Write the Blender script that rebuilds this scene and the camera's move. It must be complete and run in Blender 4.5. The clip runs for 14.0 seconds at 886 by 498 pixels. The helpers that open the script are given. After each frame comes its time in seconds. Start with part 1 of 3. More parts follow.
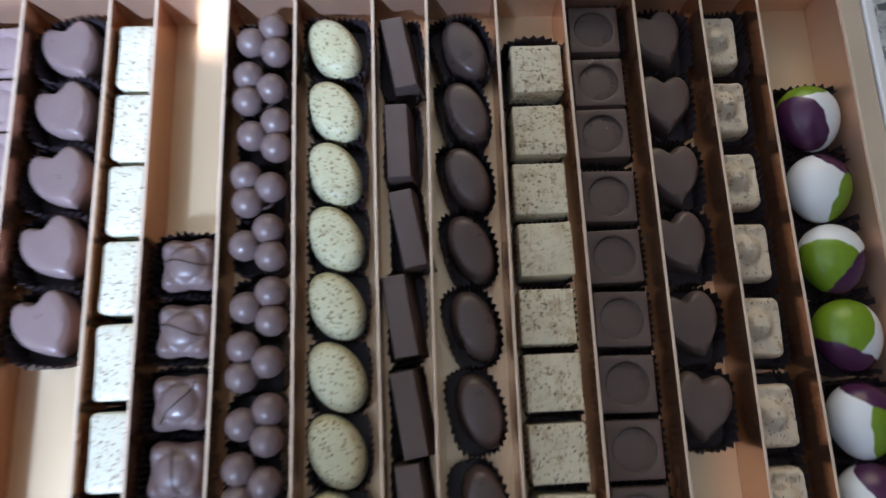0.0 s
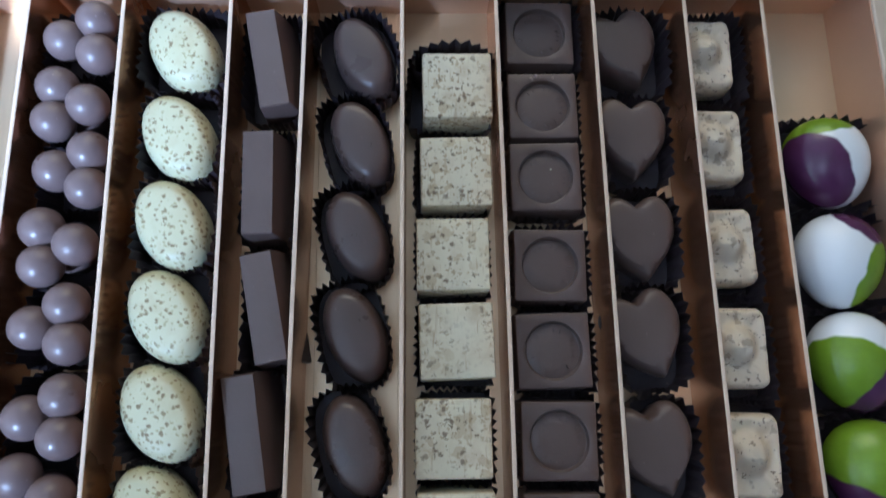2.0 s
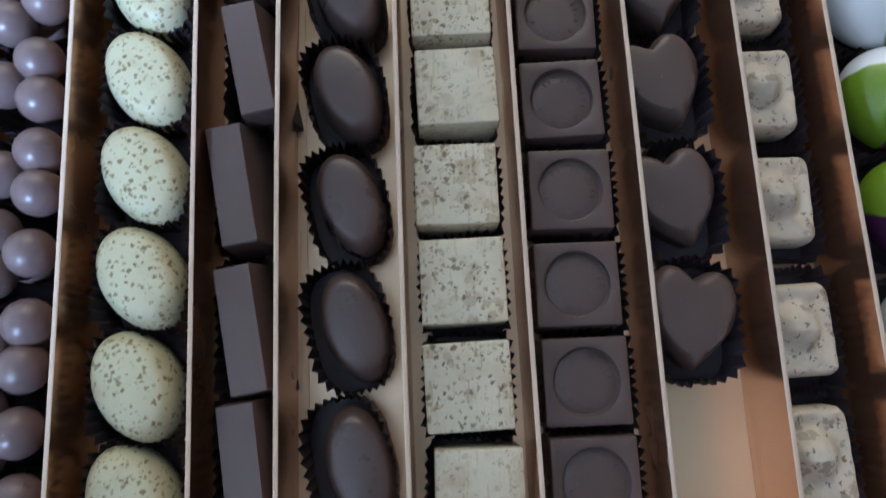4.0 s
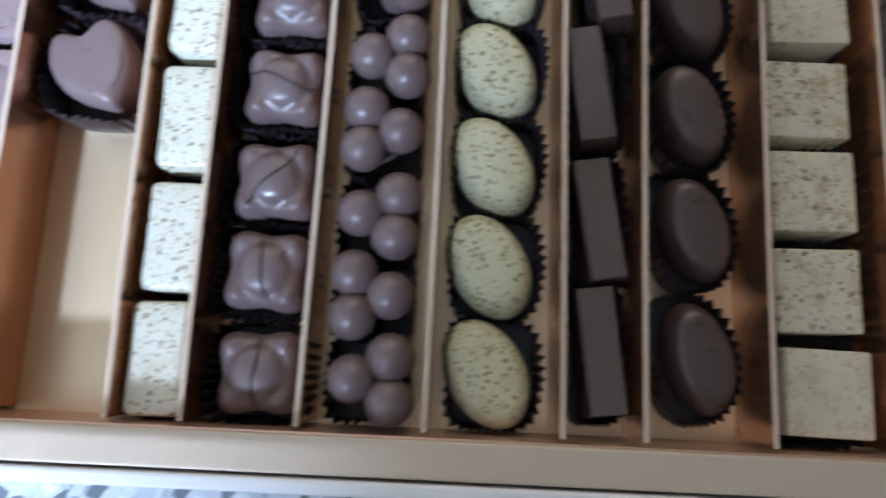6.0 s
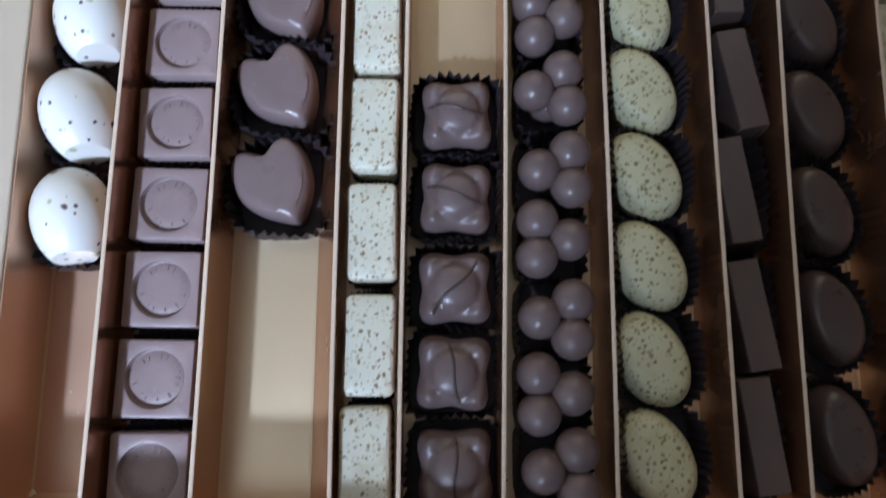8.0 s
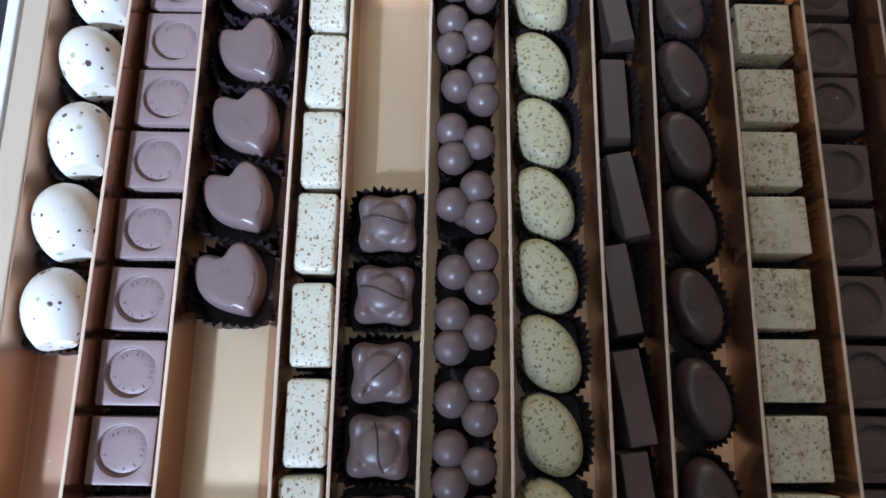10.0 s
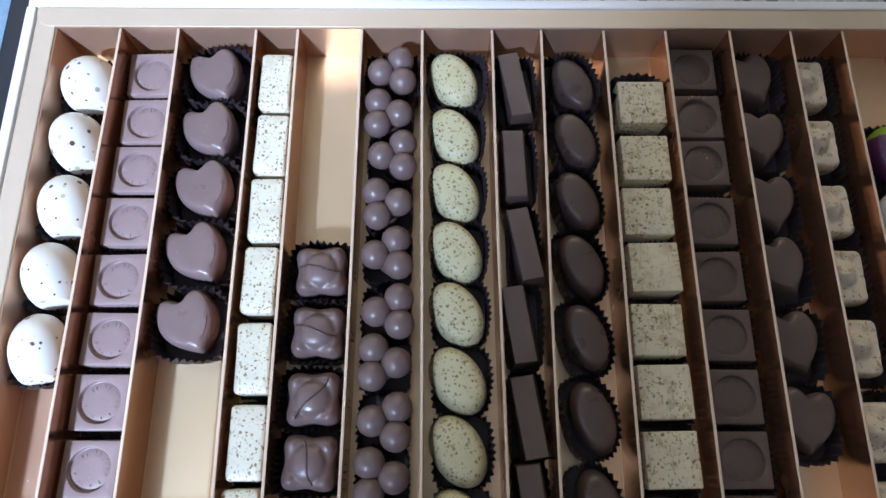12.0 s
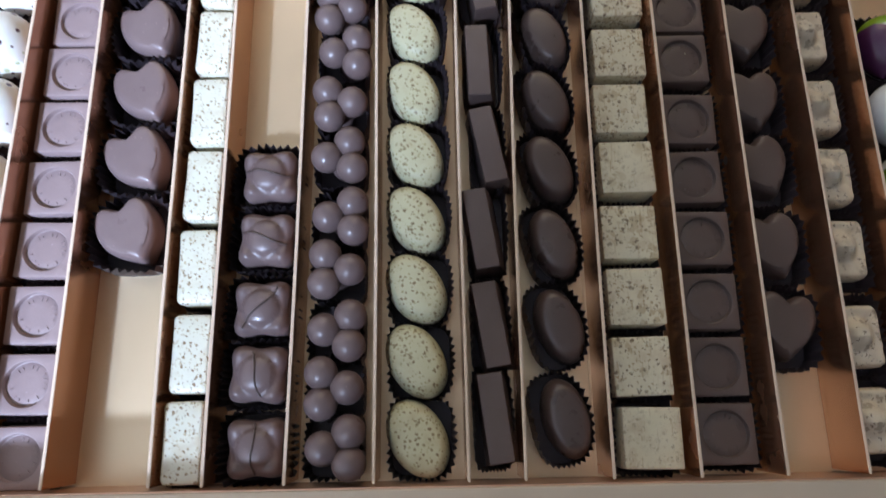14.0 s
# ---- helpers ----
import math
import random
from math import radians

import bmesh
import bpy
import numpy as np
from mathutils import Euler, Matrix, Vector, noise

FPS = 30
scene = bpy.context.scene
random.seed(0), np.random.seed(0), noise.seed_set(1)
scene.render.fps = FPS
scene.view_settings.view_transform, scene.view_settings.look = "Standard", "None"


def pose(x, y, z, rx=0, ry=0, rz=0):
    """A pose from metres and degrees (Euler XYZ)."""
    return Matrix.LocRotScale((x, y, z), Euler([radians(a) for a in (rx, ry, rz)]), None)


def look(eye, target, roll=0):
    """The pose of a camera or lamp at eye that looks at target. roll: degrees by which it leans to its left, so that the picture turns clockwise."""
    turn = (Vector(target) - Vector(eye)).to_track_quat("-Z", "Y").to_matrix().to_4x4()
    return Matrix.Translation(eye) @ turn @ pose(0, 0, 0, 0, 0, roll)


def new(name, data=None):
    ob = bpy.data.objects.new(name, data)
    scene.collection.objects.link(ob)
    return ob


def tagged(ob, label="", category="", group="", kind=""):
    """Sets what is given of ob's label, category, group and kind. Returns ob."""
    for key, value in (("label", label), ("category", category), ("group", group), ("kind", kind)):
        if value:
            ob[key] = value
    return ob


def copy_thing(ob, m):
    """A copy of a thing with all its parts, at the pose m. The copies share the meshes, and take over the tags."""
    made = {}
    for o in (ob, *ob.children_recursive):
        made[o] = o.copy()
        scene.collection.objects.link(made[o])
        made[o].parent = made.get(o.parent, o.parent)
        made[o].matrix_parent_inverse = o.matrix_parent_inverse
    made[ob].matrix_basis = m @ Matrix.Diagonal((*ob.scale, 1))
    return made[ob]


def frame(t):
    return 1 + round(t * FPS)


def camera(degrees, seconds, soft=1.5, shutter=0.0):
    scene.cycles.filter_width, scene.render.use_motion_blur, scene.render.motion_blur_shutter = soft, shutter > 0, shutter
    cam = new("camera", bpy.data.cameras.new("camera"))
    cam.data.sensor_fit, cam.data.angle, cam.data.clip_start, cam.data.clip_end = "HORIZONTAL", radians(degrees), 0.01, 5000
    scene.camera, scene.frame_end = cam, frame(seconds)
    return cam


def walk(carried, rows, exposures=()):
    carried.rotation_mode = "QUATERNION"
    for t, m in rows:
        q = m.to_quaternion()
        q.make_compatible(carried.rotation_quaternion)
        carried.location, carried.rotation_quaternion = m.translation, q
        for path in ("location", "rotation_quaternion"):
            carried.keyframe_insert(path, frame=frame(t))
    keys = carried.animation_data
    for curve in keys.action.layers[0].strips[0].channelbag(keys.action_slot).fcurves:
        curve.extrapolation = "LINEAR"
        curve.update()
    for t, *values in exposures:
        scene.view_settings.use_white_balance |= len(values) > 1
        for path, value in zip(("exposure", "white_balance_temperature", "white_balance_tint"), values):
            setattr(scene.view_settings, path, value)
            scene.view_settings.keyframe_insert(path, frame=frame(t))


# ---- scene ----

U = 0.00125            # one unit of the plan in metres
FLOOR = 0.004          # top of the card floor inside the box
TOP = FLOOR + 21 * U   # top edges of the dividers

cam = camera(68.0, 14.0, soft=1.5, shutter=0.6)
ROWS = [
    (0.0, 0.02045, 0.06869, 0.31806, 12.693, -1.209, -2.293),
    (0.5, 0.04111, 0.09157, 0.27749, 12.196, -1.735, -1.910),
    (1.0, 0.05371, 0.11926, 0.25623, 12.696, -1.418, -2.274),
    (1.5, 0.06072, 0.12781, 0.24860, 12.784, -0.895, -0.890),
    (2.0, 0.06620, 0.11871, 0.24170, 11.799, -1.603, -0.973),
    (2.5, 0.06535, 0.09910, 0.23061, 11.874, -1.070, -1.777),
    (3.0, 0.06949, 0.07116, 0.21988, 11.819, -0.875, -2.721),
    (3.2, 0.07088, 0.06691, 0.21733, 10.109, -0.385, -3.409),
    (5.3, 0.03401, 0.02311, 0.21111, 11.032, -0.145, -0.109),
    (5.5, 0.01244, 0.02355, 0.21365, 10.292, -0.086, 0.371),
    (6.0, -0.03116, 0.01750, 0.21725, 9.643, 0.782, 2.502),
    (6.5, -0.07712, 0.01531, 0.22367, 9.504, -0.935, 3.139),
    (7.0, -0.09983, 0.01951, 0.23088, 8.654, -1.932, 2.566),
    (7.5, -0.10961, 0.02906, 0.23514, 7.952, -1.403, 1.615),
    (8.0, -0.09728, 0.04885, 0.24200, 8.913, -1.223, 0.238),
    (8.5, -0.09155, 0.06469, 0.24904, 9.116, -0.603, 0.438),
    (9.0, -0.07246, 0.07516, 0.25617, 10.330, -0.587, 0.634),
    (9.2, -0.07311, 0.07213, 0.26100, 11.036, -1.624, 0.594),
    (11.3, -0.04888, 0.05384, 0.33034, 15.110, -1.617, -0.039),
    (11.5, -0.04029, 0.05046, 0.33382, 16.201, -1.103, -0.154),
    (12.0, -0.03248, 0.04692, 0.33358, 17.103, -0.801, -0.320),
    (12.5, -0.02771, 0.04541, 0.32968, 16.013, -0.417, -0.164),
    (13.0, -0.02575, 0.04121, 0.32483, 15.583, -0.370, -0.492),
    (13.5, -0.01984, 0.03259, 0.31829, 15.042, -0.875, -0.767),
    (14.0, -0.01275, 0.02496, 0.30702, 13.942, -0.592, -1.029),
]
walk(cam, [(t, pose(x, y, z, rx, ry, rz)) for t, x, y, z, rx, ry, rz in ROWS],
     exposures=[(0.0, -0.02, 6540, 13), (0.5, 0.0, 6240, 13), (1.0, 0.21, 5900, 11), (1.5, 0.28, 5700, 10), (2.0, 0.33, 5700, 8), (3.0, 0.33, 5950, 11), (5.5, 0.36, 5540, 8), (6.0, -0.09, 6560, 11),
                (6.5, -0.55, 6160, 8), (7.5, -0.8, 6810, 12), (8.5, -0.82, 6860, 12), (9.0, -0.75, 6860, 13), (11.5, -0.27, 6810, 13),
                (12.5, -0.18, 6810, 14), (13.5, -0.18, 6860, 14), (14.0, -0.1, 6860, 14)])

# ---- world and light ----
world = bpy.data.worlds.new("world")
scene.world = world
world.use_nodes = True
sky = world.node_tree.nodes.new("ShaderNodeTexSky")
sky.sky_type = "NISHITA"
sky.sun_disc = False
sky.sun_elevation, sky.sun_rotation = radians(40), radians(200)
world.node_tree.links.new(sky.outputs[0], world.node_tree.nodes["Background"].inputs[0])
world.node_tree.nodes["Background"].inputs[1].default_value = 0.08


def area_light(name, at, target, width, height, watts, colour):
    data = bpy.data.lights.new(name, "AREA")
    data.shape, data.size, data.size_y = "RECTANGLE", width, height
    data.energy, data.color = watts, colour
    ob = new(name, data)
    ob.matrix_world = look(at, target)
    return ob


# daylight key through an unseen high slit on one side, added warm fill on the other
area_light("slit_window_light", (-0.90, -1.72, 1.99), (-0.2, 0.1, 0.03), 0.15, 0.045, 245.0, (0.49, 0.66, 1.0))
area_light("north_fill_light", (0.15, 1.92, 1.15), (0.0, 0.1, 0.1), 1.3, 1.1, 11.6, (1.0, 0.83, 0.55))


# ---- materials ----
def mat(name):
    m = bpy.data.materials.new(name)
    m.use_nodes = True
    return m, m.node_tree, m.node_tree.nodes["Principled BSDF"]


def node(tree, kind, **values):
    n = tree.nodes.new(kind)
    for key, value in values.items():
        n.inputs[key.replace("_", " ")].default_value = value
    return n


def coords(tree, shift=True):
    """Object coordinates, moved along by the object's own random number."""
    tc = tree.nodes.new("ShaderNodeTexCoord")
    if not shift:
        return tc.outputs["Object"]
    info = tree.nodes.new("ShaderNodeObjectInfo")
    mul = tree.nodes.new("ShaderNodeMath")
    mul.operation = "MULTIPLY"
    mul.inputs[1].default_value = 3.7
    tree.links.new(info.outputs["Random"], mul.inputs[0])
    add = tree.nodes.new("ShaderNodeVectorMath")
    tree.links.new(tc.outputs["Object"], add.inputs[0])
    tree.links.new(mul.outputs[0], add.inputs[1])
    return add.outputs[0]


def ramp(tree, src, stops):
    r = tree.nodes.new("ShaderNodeValToRGB")
    els = r.color_ramp.elements
    while len(els) < len(stops):
        els.new(0.5)
    for e, (p, c) in zip(els, stops):
        e.position, e.color = p, (*c, 1) if len(c) == 3 else c
    tree.links.new(src, r.inputs[0])
    return r.outputs[0]


def mix(tree, fac, a, b, mode="MIX"):
    m = tree.nodes.new("ShaderNodeMix")
    m.data_type, m.blend_type = "RGBA", mode
    for i, v in ((0, fac), (6, a), (7, b)):
        if isinstance(v, (int, float)):
            m.inputs[i].default_value = v
        elif isinstance(v, tuple):
            m.inputs[i].default_value = (*v, 1)
        else:
            tree.links.new(v, m.inputs[i])
    return m.outputs[2]


def noise_tex(tree, vec, scale, detail=3.0, rough=0.55):
    n = node(tree, "ShaderNodeTexNoise", Scale=scale, Detail=detail, Roughness=rough)
    tree.links.new(vec, n.inputs["Vector"])
    return n.outputs[0]


def bump(tree, bsdf, height, strength, distance):
    b = node(tree, "ShaderNodeBump", Strength=strength, Distance=distance)
    tree.links.new(height, b.inputs["Height"])
    tree.links.new(b.outputs[0], bsdf.inputs["Normal"])


def spots(tree, vec, scale, radius, share, warp=0.0):
    """Round specks in a share of the cells of a grid: 1 inside a speck, 0 outside."""
    v = node(tree, "ShaderNodeTexVoronoi", Scale=scale)
    if warp:
        w = node(tree, "ShaderNodeTexNoise", Scale=scale * 1.7, Detail=2.0)
        tree.links.new(vec, w.inputs["Vector"])
        vec = mix(tree, warp, vec, w.outputs["Color"], "ADD")
    tree.links.new(vec, v.inputs["Vector"])
    near = ramp(tree, v.outputs["Distance"], [(radius * 0.75, (1, 1, 1)), (radius, (0, 0, 0))])
    sep = tree.nodes.new("ShaderNodeSeparateColor")
    tree.links.new(v.outputs["Color"], sep.inputs[0])
    some = ramp(tree, sep.outputs[0], [(share - 0.01, (1, 1, 1)), (share, (0, 0, 0))])
    return mix(tree, 1.0, near, some, "MULTIPLY")


def chocolate(name, light, dark, rough, relief=0.25):
    m, t, b = mat(name)
    v = coords(t)
    n = noise_tex(t, v, 90, 4)
    fine = noise_tex(t, v, 900, 3)
    c = mix(t, n, dark, light)
    specks = spots(t, v, 420, 0.15, 0.11)
    c = mix(t, mix(t, 0.75, specks, (0, 0, 0)), c, tuple(min(1.0, 2.6 * x + 0.03) for x in light))
    t.links.new(c, b.inputs["Base Color"])
    r = ramp(t, n, [(0.3, (rough - 0.07,) * 3), (0.7, (rough + 0.09,) * 3)])
    t.links.new(r, b.inputs["Roughness"])
    b.inputs["Specular IOR Level"].default_value = 0.5
    bump(t, b, mix(t, 0.5, n, fine), relief, 0.0004)
    return m


MILK = chocolate("milk_chocolate", (0.305, 0.226, 0.217), (0.250, 0.181, 0.172), 0.38)
MILK_GLOSS = chocolate("glossy_milk_chocolate", (0.205, 0.146, 0.137), (0.160, 0.112, 0.105), 0.33)
# darker copy of the glossy milk; the dimmer light of its lanes is in the colour
MILK_DIM = chocolate("dimmed_milk_chocolate", (0.172, 0.121, 0.112), (0.136, 0.094, 0.087), 0.34)
DARK = chocolate("dark_chocolate", (0.122, 0.087, 0.075), (0.094, 0.066, 0.056), 0.38)
DARK_GLOSS = chocolate("glossy_dark_chocolate", (0.090, 0.062, 0.053), (0.066, 0.045, 0.038), 0.31)


def speckled(name, base, tone, specks, rough, layers, grain=0.12, scratches=0.0, patchy=False):
    m, t, b = mat(name)
    v = coords(t)
    n = noise_tex(t, v, 70, 4)
    c = mix(t, n, base, tone)
    c = mix(t, ramp(t, noise_tex(t, v, 120, 3), [(0.52, (0, 0, 0)), (0.78, (0.8, 0.8, 0.8))]), c, tuple(0.35 * x + 0.65 * y for x, y in zip(base, specks)))
    for scale, radius, share, warp, colour in layers:
        dots = spots(t, v, scale, radius, share, warp)
        if patchy:
            dots = mix(t, 1.0, dots, ramp(t, noise_tex(t, v, 60, 2), [(0.36, (0.15, 0.15, 0.15)), (0.52, (1, 1, 1))]), "MULTIPLY")
            info = t.nodes.new("ShaderNodeObjectInfo")
            much = ramp(t, info.outputs["Random"], [(0.25, (0.45, 0.45, 0.45)), (0.6, (1, 1, 1))])
            dots = mix(t, 1.0, dots, much, "MULTIPLY")
        c = mix(t, dots, c, colour)
    height = noise_tex(t, v, 500, 4)
    if scratches:
        mp = node(t, "ShaderNodeMapping", Scale=(900.0, 90.0, 90.0), Rotation=(0, 0, radians(20)))
        t.links.new(v, mp.inputs["Vector"])
        s = noise_tex(t, mp.outputs[0], 1.0, 2)
        line = ramp(t, s, [(0.62, (0, 0, 0)), (0.72, (1, 1, 1))])
        c = mix(t, mix(t, scratches, (0, 0, 0), line), c, specks)
        height = mix(t, 0.5, height, s)
    t.links.new(c, b.inputs["Base Color"])
    b.inputs["Roughness"].default_value = rough
    b.inputs["Subsurface Weight"].default_value = 0.12
    b.inputs["Subsurface Radius"].default_value = (0.004, 0.003, 0.002)
    b.inputs["Subsurface Scale"].default_value = 0.3
    bump(t, b, height, grain, 0.0005)
    return m


WHITE_BAR = speckled("speckled_white_chocolate", (0.70, 0.70, 0.57), (0.63, 0.62, 0.48), (0.50, 0.40, 0.24), 0.38,
                     [(620, 0.34, 0.65, 0.002, (0.50, 0.43, 0.27)), (560, 0.36, 0.3, 0.002, (0.30, 0.22, 0.12)), (380, 0.29, 0.5, 0.002, (0.26, 0.18, 0.09))])
WHITE_OVAL = speckled("speckled_cream_chocolate", (0.62, 0.61, 0.40), (0.53, 0.51, 0.31), (0.42, 0.34, 0.17), 0.45,
                      [(560, 0.36, 0.5, 0.002, (0.40, 0.36, 0.19)), (520, 0.38, 0.35, 0.002, (0.29, 0.23, 0.12)), (390, 0.31, 0.5, 0.002, (0.24, 0.18, 0.09))])
WHITE_SQUARE = speckled("cut_white_chocolate", (0.70, 0.66, 0.49), (0.56, 0.51, 0.35), (0.34, 0.23, 0.11), 0.5,
                        [(210, 0.5, 0.45, 0.006, (0.48, 0.40, 0.25)), (560, 0.40, 0.5, 0.003, (0.36, 0.28, 0.16)), (520, 0.36, 0.35, 0.003, (0.16, 0.12, 0.07)), (330, 0.33, 0.4, 0.003, (0.18, 0.13, 0.08))], 0.45, 0.5, True)
PALE_SQUARE = speckled("mottled_pale_chocolate", (0.74, 0.67, 0.52), (0.57, 0.48, 0.34), (0.42, 0.32, 0.19), 0.42,
                       [(230, 0.45, 0.4, 0.006, (0.42, 0.35, 0.25)), (480, 0.34, 0.35, 0.004, (0.20, 0.15, 0.10))], 0.5)
EGG_WHITE = speckled("speckled_egg_shell", (0.81, 0.81, 0.75), (0.78, 0.77, 0.70), (0.80, 0.78, 0.68), 0.34,
                     [(330, 0.26, 0.25, 0.001, (0.10, 0.05, 0.06)), (160, 0.25, 0.26, 0.001, (0.10, 0.045, 0.055)),
                      (170, 0.26, 0.10, 0.001, (0.45, 0.48, 0.28))], 0.05)


def painted_egg(*fields):
    """White shell with round painted fields: axis of each, how far it reaches (cosine), and its colour."""
    m, t, b = mat("painted_egg_shell")
    v = coords(t, False)
    unit = t.nodes.new("ShaderNodeVectorMath")
    unit.operation = "DIVIDE"
    unit.inputs[1].default_value = (12.0 * U, 13.6 * U, 10.0 * U)
    t.links.new(v, unit.inputs[0])
    c = mix(t, noise_tex(t, v, 80, 3), (0.80, 0.82, 0.80), (0.74, 0.77, 0.76))
    wob = noise_tex(t, v, 75, 2)
    fine = noise_tex(t, v, 300, 3)
    for axis, limit, colour in fields:
        d = t.nodes.new("ShaderNodeVectorMath")
        d.operation = "DOT_PRODUCT"
        d.inputs[1].default_value = Vector(axis).normalized()
        t.links.new(unit.outputs[0], d.inputs[0])
        a = t.nodes.new("ShaderNodeMath")
        a.operation = "MULTIPLY_ADD"
        a.inputs[1].default_value = 0.35
        t.links.new(wob, a.inputs[0])
        t.links.new(d.outputs["Value"], a.inputs[2])
        s = node(t, "ShaderNodeMapRange")
        s.inputs[1].default_value, s.inputs[2].default_value = limit + 0.17, limit + 0.22
        t.links.new(a.outputs[0], s.inputs[0])
        tone = mix(t, fine, colour, tuple(x * 0.72 for x in colour))
        c = mix(t, s.outputs[0], c, tone)
    t.links.new(c, b.inputs["Base Color"])
    b.inputs["Roughness"].default_value = 0.25
    bump(t, b, fine, 0.06, 0.0004)
    return m


GREEN, PLUM = (0.20, 0.34, 0.02), (0.085, 0.022, 0.072)


def card(name, light, dark, rough, metal, relief=0.08):
    m, t, b = mat(name)
    v = coords(t, False)
    n = noise_tex(t, v, 25, 4)
    fine = noise_tex(t, v, 1800, 2)
    t.links.new(mix(t, n, dark, light), b.inputs["Base Color"])
    t.links.new(ramp(t, n, [(0.3, (rough - 0.05,) * 3), (0.7, (rough + 0.07,) * 3)]), b.inputs["Roughness"])
    b.inputs["Metallic"].default_value = metal
    bump(t, b, mix(t, 0.35, n, fine), relief, 0.0004)
    return m


COPPER = card("copper_card", (0.63, 0.32, 0.19), (0.53, 0.255, 0.145), 0.22, 0.92)
LINING = card("copper_lining_card", (0.72, 0.46, 0.32), (0.64, 0.39, 0.26), 0.34, 0.68)
GOLD = card("gold_card", (0.79, 0.63, 0.42), (0.73, 0.57, 0.36), 0.34, 0.7, 0.03)
EDGE = card("cut_card_edge", (0.71, 0.55, 0.41), (0.62, 0.47, 0.33), 0.7, 0.0)
RIM = card("champagne_rim_card", (0.63, 0.515, 0.385), (0.57, 0.465, 0.34), 0.36, 0.15)
WHITE = card("white_box_board", (0.82, 0.82, 0.80), (0.78, 0.78, 0.76), 0.5, 0.0)
PAPER = card("dark_brown_paper", (0.044, 0.033, 0.038), (0.026, 0.019, 0.023), 0.5, 0.0)
WALL = card("wall_paint", (0.66, 0.61, 0.54), (0.62, 0.57, 0.50), 0.85, 0.0)
# dark coat for the unseen wall and blockers, so they return little light
SHADE = card("low_bounce_dark", (0.09, 0.09, 0.095), (0.07, 0.07, 0.075), 0.85, 0.0)
GLASS_BLACK = card("black_glass", (0.030, 0.034, 0.038), (0.022, 0.025, 0.028), 0.22, 0.0, 0.0)
SCREEN = card("pale_blue_screen", (0.19, 0.31, 0.40), (0.17, 0.28, 0.37), 0.25, 0.0, 0.0)
CEIL = card("ceiling_paint", (0.78, 0.74, 0.68), (0.75, 0.71, 0.65), 0.9, 0.0)


def chips(tree, vec, scale, gap, stops):
    """Angular stone chips: colour by cell, and a mask that leaves a seam of the ground between them."""
    v = node(tree, "ShaderNodeTexVoronoi", Scale=scale)
    e = node(tree, "ShaderNodeTexVoronoi", Scale=scale)
    e.feature = "DISTANCE_TO_EDGE"
    tree.links.new(vec, v.inputs["Vector"])
    tree.links.new(vec, e.inputs["Vector"])
    sep = tree.nodes.new("ShaderNodeSeparateColor")
    tree.links.new(v.outputs["Color"], sep.inputs[0])
    colour = ramp(tree, sep.outputs[0], stops)
    inside = ramp(tree, e.outputs["Distance"], [(gap, (0, 0, 0)), (gap + 0.04, (1, 1, 1))])
    some = ramp(tree, sep.outputs[1], [(0.70, (1, 1, 1)), (0.72, (0, 0, 0))])
    return colour, mix(tree, 1.0, inside, some, "MULTIPLY")


def terrazzo():
    m, t, b = mat("terrazzo")
    v = coords(t, False)
    wob = noise_tex(t, v, 90, 3)
    v = mix(t, 0.006, v, wob, "ADD")
    c = mix(t, noise_tex(t, v, 60, 4), (0.60, 0.63, 0.64), (0.46, 0.49, 0.50))
    for scale, gap, stops in ((330, 0.10, [(0.0, (0.20, 0.22, 0.23)), (0.4, (0.42, 0.45, 0.46)), (1.0, (0.70, 0.71, 0.70))]),
                              (150, 0.09, [(0.0, (0.10, 0.12, 0.13)), (0.34, (0.13, 0.155, 0.17)), (0.42, (0.30, 0.33, 0.34)), (0.62, (0.45, 0.48, 0.49)), (1.0, (0.76, 0.77, 0.76))])):
        colour, mask = chips(t, v, scale, gap, stops)
        c = mix(t, mask, c, colour)
    t.links.new(c, b.inputs["Base Color"])
    b.inputs["Roughness"].default_value = 0.28
    return m


TERRAZZO = terrazzo()


# ---- shapes ----
def smooth(me, angle=40):
    for p in me.polygons:
        p.use_smooth = True
    me.set_sharp_from_angle(angle=radians(angle))


def mesh_ob(name, verts, faces, material, parent=None, label="", angle=40):
    me = bpy.data.meshes.new(name)
    me.from_pydata([tuple(v) for v in verts], [], faces)
    bm = bmesh.new()
    bm.from_mesh(me)
    bmesh.ops.recalc_face_normals(bm, faces=bm.faces)
    bm.to_mesh(me)
    bm.free()
    smooth(me, angle)
    me.materials.append(material)
    ob = new(name, me)
    if parent:
        ob.parent = parent
    if label:
        ob["label"] = label
    return ob


def loft(rings):
    """Closed rings of equal length, the ends capped with a fan."""
    verts, faces, n = [], [], len(rings[0])
    for r in rings:
        verts += r
    for k in range(len(rings) - 1):
        for i in range(n):
            j = (i + 1) % n
            faces.append((k * n + i, k * n + j, (k + 1) * n + j, (k + 1) * n + i))
    for k, flip in ((0, True), (len(rings) - 1, False)):
        mid = np.mean(np.array(rings[k]), axis=0)
        verts.append(tuple(mid))
        m = len(verts) - 1
        for i in range(n):
            j = (i + 1) % n
            faces.append((k * n + j, k * n + i, m) if flip else (k * n + i, k * n + j, m))
    return verts, faces


def superell(hx, hy, power, n=64):
    """Outline between an ellipse (power 2) and a rectangle (large power)."""
    out = []
    for i in range(n):
        a = 2 * math.pi * (i + 0.5) / n
        c, s = math.cos(a), math.sin(a)
        r = (abs(c) ** power + abs(s) ** power) ** (-1 / power)
        out.append((hx * c * r, hy * s * r))
    return out


